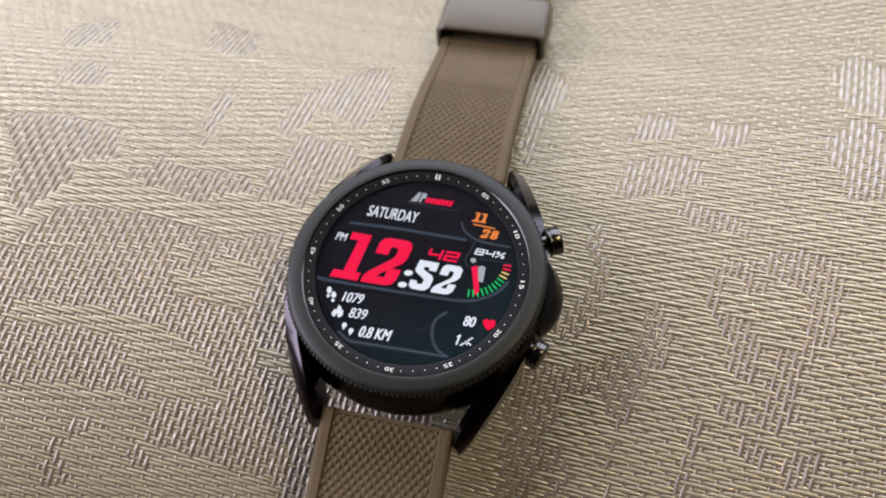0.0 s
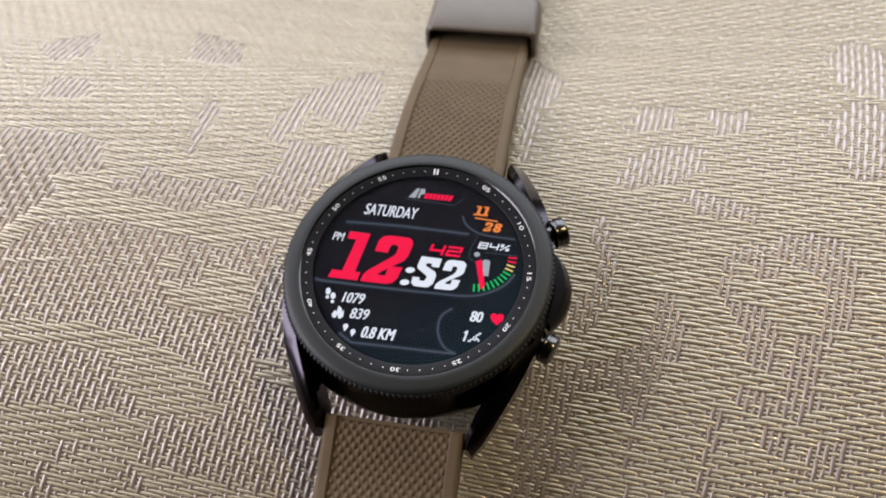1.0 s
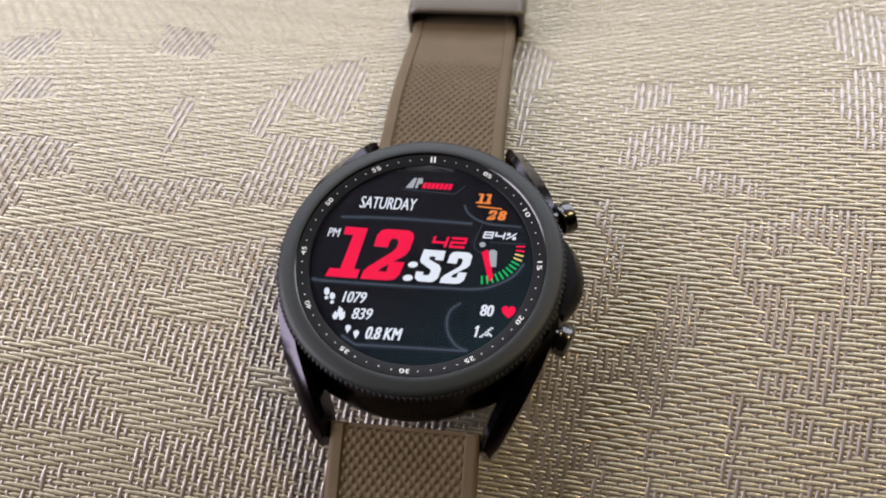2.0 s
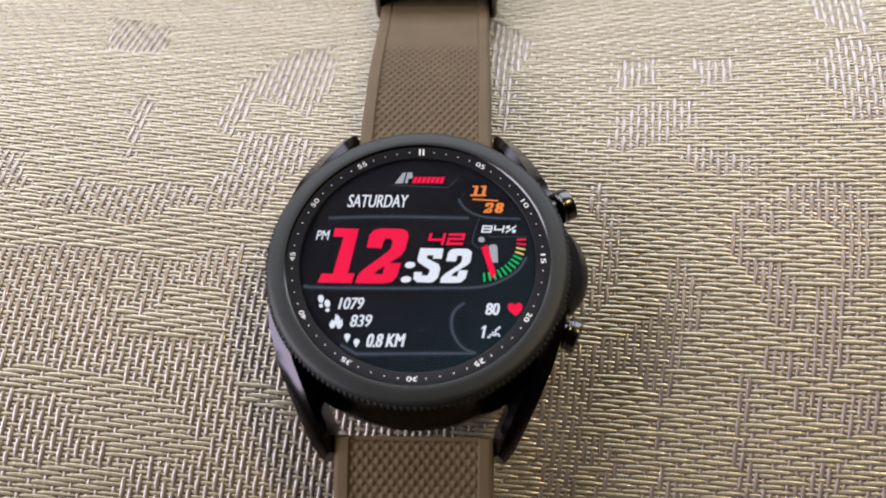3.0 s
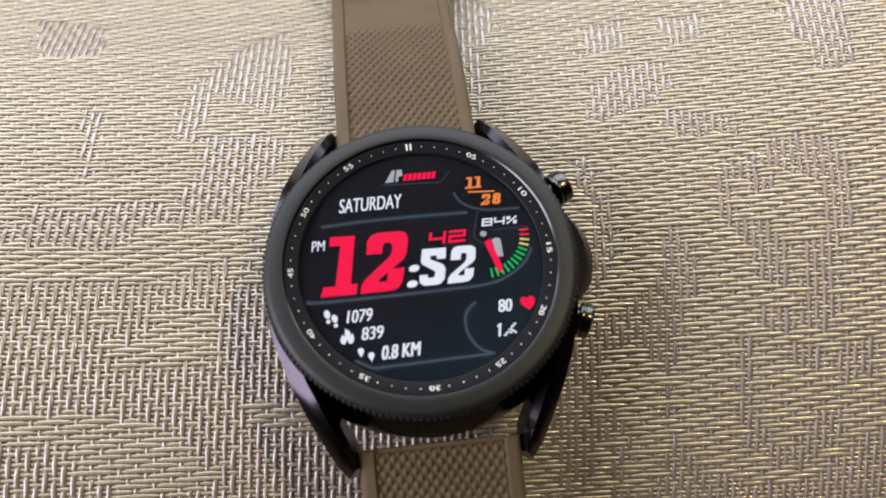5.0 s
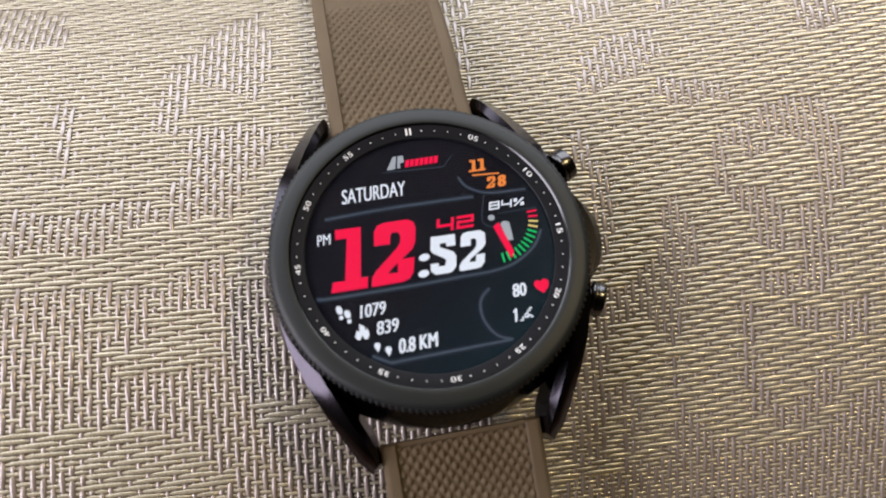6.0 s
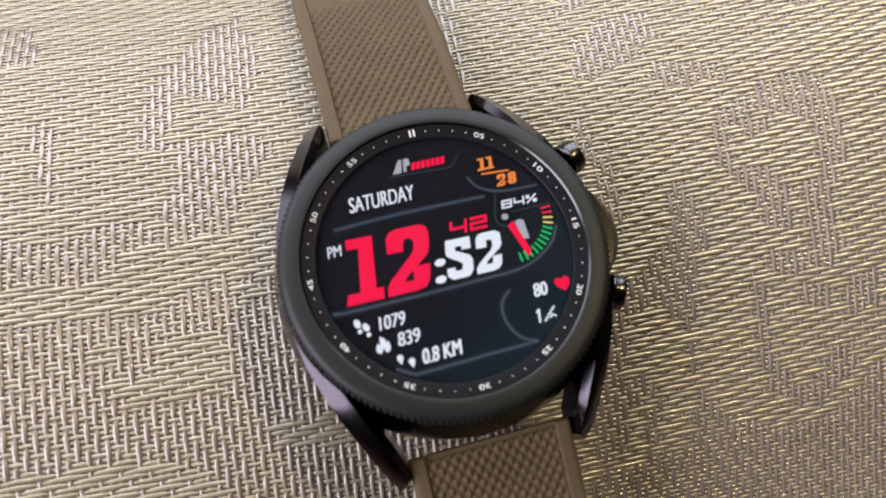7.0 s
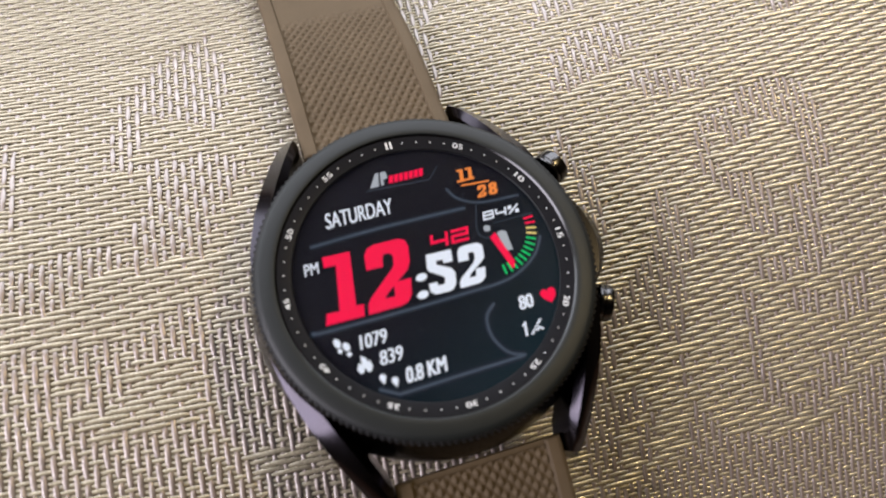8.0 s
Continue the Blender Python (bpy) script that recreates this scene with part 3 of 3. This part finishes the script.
                    b = Vector((x0 + i * cell + width / 2 + xb * (cell * 0.95 - width - lean * 0.6), y0 + width / 2 + yb * (y1 - y0 - width)))
                    d = (b - a).normalized() * width / 2
                    q = Vector((-d.y, d.x))
                    bm.faces.new([bm.verts.new((p.x + (p.y - y0) * 0.22, p.y, z2 + 0.003 * (n + k))) for p in (a - d - q, b + d - q, b + d + q, a - d + q)])
        part(name, bm, mat, disp, label)

    ONE = "-14.23,-3.73 -13.77,-2.27 -12.14,-2.31 -11.07,3.69 -12.60,3.73 -12.48,5.15 -8.90,5.06 -9.97,-2.21 -9.02,-2.23 -9.31,-3.78"
    SMALL_TWO = "3.37,-3.59 3.48,-2.80 3.97,-2.22 6.02,-0.70 6.38,-0.20 6.50,0.54 6.32,0.76 5.77,0.77 5.57,-0.19 4.15,-0.15 4.41,1.19 4.83,1.73 5.51,1.89 7.29,1.85 7.88,1.35 7.66,-0.23 7.24,-0.73 5.19,-2.10 4.91,-2.54 5.80,-2.56 6.03,-1.59 7.30,-1.62 6.98,-2.88 6.38,-3.45 5.71,-3.58"
    figure("hour_digit", ONE, RED_ON, "large red slab digit one")
    figure("hour_digit", "-8.77,-3.79 -8.52,-2.53 -7.95,-1.75 -4.43,1.25 -3.95,1.90 -3.76,2.97 -4.04,3.46 -4.82,3.48 -5.14,2.94 -5.33,1.87 -7.53,1.93 -7.27,3.97 -6.66,4.82 -5.69,5.14 -2.35,5.09 -1.63,4.64 -1.45,3.77 -1.86,1.64 -2.42,0.69 -5.72,-1.71 -6.25,-2.29 -4.95,-2.32 -4.67,-0.52 -2.35,-0.51 -2.88,-2.66 -3.52,-3.46 -4.51,-3.76", RED_ON, "large red slab digit two")
    figure("minute_digit", "0.36,1.95 3.73,1.87 3.50,0.22 2.22,0.25 2.31,0.79 1.43,0.81 1.32,0.30 3.04,-0.63 3.33,-1.32 3.03,-2.79 2.41,-3.45 1.81,-3.58 0.07,-3.54 -0.50,-3.00 -0.40,-1.92 0.73,-1.94 0.68,-2.44 1.54,-2.46 1.87,-1.73 1.60,-1.37 0.13,-0.36 -0.04,0.09", WHITE_ON, "white slab digit five")
    figure("minute_digit", SMALL_TWO, WHITE_ON, "white slab digit two")
    for x, y in ((-1.04, -0.81), (-1.53, -3.10)):
        part("colon_dot", plate([(x + 0.75 * math.cos(a) + 0.1 * math.sin(a), y + 0.52 * math.sin(a)) for a in (2 * math.pi * k / 20 for k in range(20))], z2, 0.02), WHITE_ON, disp)
    square_digits("seconds", "42", 1.25, 6.9, 2.5, 4.4, 0.4, RED_ON, "red seconds reading 42")
    letters_in("weekday", "SATURDAY", -10.95, -1.7, 8.75, 10.95, z2, WHITE_ON, disp, 0.12, 0.035, label="white weekday name")
    letters_in("am_pm", "PM", -15.15, -13.15, 3.2, 4.75, z2, WHITE_ON, disp, 0.12, 0.02)
    for x in (7.5, 8.72):
        part("month_digit", plate([(x + (a + 14.23) / 5.33 * 1.3, 10.75 + (b + 3.78) / 8.93 * 1.85) for a, b in pairs_of(ONE)], z2, 0.02), ORANGE_ON, disp, "orange slab digit one")
    part("day_digit", plate([(9.5 + (a - 3.37) / 4.51 * 1.6, 7.88 + (b + 3.59) / 5.48 * 1.75) for a, b in pairs_of(SMALL_TWO)], z2, 0.02), ORANGE_ON, disp, "orange slab digit two")
    letters_in("day_digit", "8", 11.1, 12.7, 7.88, 9.63, z2, ORANGE_ON, disp, 0.2, 0.16, label="orange digit eight")
    part("date_bar", stroke([(7.9, 10.22), (11.75, 9.97)], 0.24, z2, 0.02), ORANGE_ON, disp)
    square_digits("battery_percent", "84%", 9.15, 14.45, 4.55, 5.75, 0.24, WHITE_ON, "thin white square battery figure")
    letters_in("step_count", "1079", -10.95, -7.2, -7.8, -6.0, z2, WHITE_ON, disp, 0.16, 0.055, 0.05)
    letters_in("calorie_count", "839", -9.15, -5.9, -10.4, -8.6, z2, WHITE_ON, disp, 0.16, 0.055, 0.05)
    letters_in("distance", "0.8 KM", -6.7, -1.15, -13.35, -11.4, z2, WHITE_ON, disp, 0.16, 0.08, 0.1)
    letters_in("heart_rate", "80", 9.75, 11.95, -8.45, -6.65, z2, WHITE_ON, disp, 0.14, 0.08)
    part("floor_count", plate(pairs_of("9.3,-11.85 9.62,-11.85 9.95,-10.05 9.7,-10.05 9.3,-10.4 9.33,-10.6 9.55,-10.48"), z2, 0.02), WHITE_ON, disp)
    # icons
    figure("flame_icon", "-11.99,-10.18 -11.64,-9.35 -11.31,-9.63 -11.20,-8.52 -10.60,-8.95 -10.44,-9.51 -10.19,-9.24 -10.06,-10.21 -10.38,-10.71 -10.78,-10.70 -11.02,-10.06 -11.31,-10.69 -11.70,-10.68", WHITE_ON, "small white flame")
    figure("heart_icon", "12.92,-7.17 13.05,-6.85 13.40,-6.62 13.75,-6.70 13.93,-6.92 14.20,-6.65 14.60,-6.58 14.93,-6.80 15.03,-7.2 14.86,-7.78 14.45,-8.2 14.04,-8.55 13.6,-8.2 13.15,-7.75", RED_ON, "small red heart")

    def oval(name, x, y, rx, ry, mat, lean=0.0, n=16):
        return part(name, plate([(x + rx * math.cos(a) + lean * math.sin(a), y + ry * math.sin(a)) for a in (2 * math.pi * k / n for k in range(n))], z2, 0.02), mat, disp)

    for x, y, r in ((-13.5, -6.25, 0.62), (-12.52, -6.95, 0.58)):
        oval("footprint_icon", x, y, 0.42, r, WHITE_ON, -0.08)
        oval("footprint_icon", x + 0.12, y - r - 0.42, 0.3, 0.3, WHITE_ON)
    for x, y in ((-9.29, -11.85), (-7.95, -12.6)):
        part("map_pin_icon", plate([(x + 0.42 * math.cos(a), y + 0.42 * math.sin(a)) for a in (math.pi * (-0.15 + 1.3 * k / 12) for k in range(13))] + [(x, y - 0.9)], z2, 0.02), WHITE_ON, disp)
    part("stairs_icon", stroke([(10.05, -11.75), (10.45, -11.75), (10.45, -11.4), (10.85, -11.4), (10.85, -11.0), (11.25, -11.0), (11.25, -10.6), (11.6, -10.6), (11.6, -10.3), (11.95, -10.3)], 0.24, z2, 0.02), WHITE_ON, disp)
    part("stairs_icon", stroke([(11.0, -11.55), (11.35, -11.2), (11.55, -11.3), (11.8, -11.6)], 0.26, z2, 0.02), WHITE_ON, disp)
    # battery gauge
    gx, gy = 9.25, 3.15
    for k in range(13):
        a = radians(3 - 89 * k / 12)
        c, s = math.cos(a), math.sin(a)
        col = RED_ON if k < 2 else YELLOW_ON if k < 4 else GREEN_ON
        part("gauge_tick", stroke([(gx + 5.15 * c, gy + 5.15 * s), (gx + 6.5 * c, gy + 6.5 * s)], 0.26, z2, 0.02), col, disp)
    figure("gauge_battery", "10.3,2.4 10.55,2.42 10.6,2.6 11.3,2.6 11.35,2.4 11.57,2.38 11.62,-0.32 10.77,-0.30", GREY_ON, "grey battery sign")
    part("gauge_needle", plate(pairs_of("9.21,2.05 10.10,2.57 11.31,-1.95 11.0,-2.7 10.69,-2.81"), z2 + 0.03, 0.02), RED_ON, disp, "red gauge needle")
    oval("gauge_hub", 9.25, 3.4, 0.48, 0.45, GREY_ON)
    # faint panel edges
    line("-13.6,6.89 -8,7.12 -3.51,7.19 3,7.1 7.4,7.0", 0.3)
    line("-15.7,-4.1 -15.1,-4.43 -3.28,-4.49 4.23,-4.36 8.24,-4.26 11.2,-3.6 14.22,-1.72 15.8,0.6", 0.3, LINE_ON, True)
    line("-10.14,-13.09 -7.87,-14.4 1.82,-14.2 8.3,-14.1", 0.34)
    line("6.9,-6.6 5.51,-7.87 5.10,-9.54 5.46,-11.48 6.73,-13.3 8.6,-14.1", 0.32, LINE_ON, True)
    line("5.77,10.36 6.86,8.57 9.63,7.23 15.0,6.93", 0.22, LINE_ON, True)
    line("8.93,7.0 7.95,3.9 7.99,2.75 8.6,2.2 9.2,2.0", 0.1)
    line("10.3,3.9 15.9,3.95", 0.08)
    line("-4.6,12.7 4.09,12.25 5.6,13.9", 0.1)
    # maker's mark as plain shapes
    figure("logo_shape", "-3.96,12.96 -2.79,14.9 -2.3,14.9 -2.75,12.96", GREY_ON)
    figure("logo_shape", "-2.45,13.0 -2.1,14.9 -1.35,14.9 -1.3,13.9 -1.95,13.75 -2.0,13.0", GREY_ON)
    for k in range(7):
        x = -1.36 + 0.69 * k
        figure("logo_shape", "%.2f,13.02 %.2f,14.1 %.2f,14.1 %.2f,13.02" % (x, x + 0.3, x + 0.86, x + 0.56), RED_ON)

    # buttons
    for ang, z, tip in ((26.8, -4.2, 25.7), (-22.8, -5.8, 25.3)):
        b = part("button", lathe([(0, 22.0), (1.5, 22.0), (1.5, 23.2), (2.1, 23.25), (2.46, 23.4), (2.5, 23.6), (2.42, 23.75), (2.42, 24.0), (2.52, 24.1), (2.52, tip - 0.5), (2.4, tip - 0.2), (2.0, tip), (0, tip + 0.05)], 48), BUTTON_MAT, w, "round polished gunmetal push button", smooth=30)
        b.matrix_local = Matrix.Translation((0, 0, z * MM)) @ Matrix.Rotation(radians(ang), 4, "Z") @ Matrix.Rotation(radians(90), 4, "Y")

    # strap halves
    def strap(name, line_pts, half0, half1, tex0, tex1, label):
        path = curve_through(line_pts, 10)
        dist = [0.0]
        for a, b in zip(path, path[1:]):
            dist.append(dist[-1] + (b - a).length)
        total = dist[-1]

        def at(s):
            s = min(max(s, 0), total)
            k = min(np.searchsorted(dist, s, "right") - 1, len(path) - 2)
            t = (s - dist[k]) / (dist[k + 1] - dist[k])
            p = path[k].lerp(path[k + 1], t)
            d = (path[k + 1] - path[k]).normalized()
            nrm = Vector((-d.y, d.x)) if d.x > 0 else Vector((d.y, -d.x))
            return p, nrm

        def half(s):
            return half0 + (half1 - half0) * min(1, s / total)

        rows = []
        thick = 2.9
        count = 60
        for k in range(count + 1):
            s = total * k / count
            p, nrm = at(s)
            h = half(s)
            sec = []
            for x, d in ((-h + 0.6, -thick), (-h + 0.05, -thick + 0.7), (-h, -0.9), (-h + 0.12, -0.35), (-h + 0.5, -0.06), (-h + 0.9, 0), (-h + 2.0, -0.02), (-h + 2.25, -0.3), (-h + 2.3, -0.75),
                         (h - 2.3, -0.75), (h - 2.25, -0.3), (h - 2.0, -0.02), (h - 0.9, 0), (h - 0.5, -0.06), (h - 0.12, -0.35), (h, -0.9), (h - 0.05, -thick + 0.7), (h - 0.6, -thick)):
                q = p + nrm * d
                sec.append((x, q.x, q.y))
            rows.append(sec)
        # rounded end between the lugs
        first = [Vector(v) for v in rows[0]]
        mid = sum(first, Vector()) / len(first)
        back = (Vector(rows[0][0]) - Vector(rows[1][0])).normalized()
        for f, o in ((0.96, 0.2), (0.8, 0.42), (0.4, 0.55)):
            rows.insert(0, [tuple(Vector((v.x, *(mid.lerp(v, f)).yz)) + back * o) for v in first])
        body = part(name, loft(rows), STRAP_MAT, w, label, smooth=35)
        # panel of small raised diamonds between the borders
        step = 0.17
        nx, ns = 104, int(total / step)
        verts, faces = [], []
        for i in range(ns + 1):
            s = total * i / ns
            p, nrm = at(s)
            h = half(s) - 2.26
            fade = min(1, max(0, (s - tex0) / 0.15)) * min(1, max(0, (tex1 - s) / 3.0))
            for j in range(nx + 1):
                x = -h + 2 * h * j / nx
                a, b = x / 1.42, s / 1.9
                bump = (0.5 + 0.5 * math.cos(2 * math.pi * (a + b))) * (0.5 + 0.5 * math.cos(2 * math.pi * (a - b)))
                d = -0.32 + fade * (0.34 * min(1.0, 1.4 * bump) - 0.2) + (1 - fade) * 0.14
                q = p + nrm * d
                verts.append((x, q.x, q.y))
        for i in range(ns):
            for j in range(nx):
                a = i * (nx + 1) + j
                faces.append((a, a + 1, a + nx + 2, a + nx + 1))
        link_mesh("textured_panel", verts, faces, STRAP_MAT, body, True, "panel of small raised diamonds")
        return body

    strap("upper_strap", [(23.0, -6.2), (27, -6.9), (32, -7.5), (38, -8.5), (44, -10.2), (50, -12.4), (56, -14.7), (62, -16.5), (76, -18.8), (92, -20.5)], 11.0, 10.6, 0.0, 29.0, "khaki rubber strap half with a diamond texture that fades to smooth")
    strap("lower_strap", [(-24.6, -7.7), (-28.5, -8.9), (-34, -10.7), (-42, -12.4), (-52, -13.8), (-62, -15.0), (-95, -19.0)], 11.15, 10.8, 0.0, 70, "khaki rubber strap half with a raised diamond texture")

    # keeper loop on the upper strap
    ring_out, ring_in = [], []
    for sx, cx, cz, a0 in ((1, 10.3, -9.3, 0), (-1, -9.8, -9.3, 90), (-1, -9.8, -13.2, 180), (1, 10.3, -13.2, 270)):
        for k in range(6):
            a = radians(a0 + 18 * k)
            ring_out.append((cx + 2.1 * math.cos(a), cz + 2.1 * math.sin(a) * (1 if cz > -10 else 0.55)))
            ring_in.append((cx + 1.15 * math.cos(a), cz + 1.15 * math.sin(a) * (1 if cz > -10 else 0.3)))
    bm = bmesh.new()
    rows = []
    for y, inset in ((63.8, 0.35), (64.3, 0.0), (75.7, 0.0), (76.0, 0.3)):
        rows.append([bm.verts.new((x - math.copysign(inset, x), y, z - math.copysign(inset, z + 10.7))) for x, z in ring_out])
    for y in (76.0, 63.8):
        rows.append([bm.verts.new((x, y, z)) for x, z in ring_in])
    for a, b in zip(rows, rows[1:] + rows[:1]):
        for i in range(len(a)):
            j = (i + 1) % len(a)
            bm.faces.new((a[i], a[j], b[j], b[i]))
    loop = part("keeper_loop", bm, KEEPER_MAT, w, "dark khaki rubber keeper loop round the strap", smooth=40)
    loop.matrix_local = pose(0, 0.0585, -0.0167, -9) @ Matrix.Translation((0, -0.0585, 0.0115))


watch()
placemat()
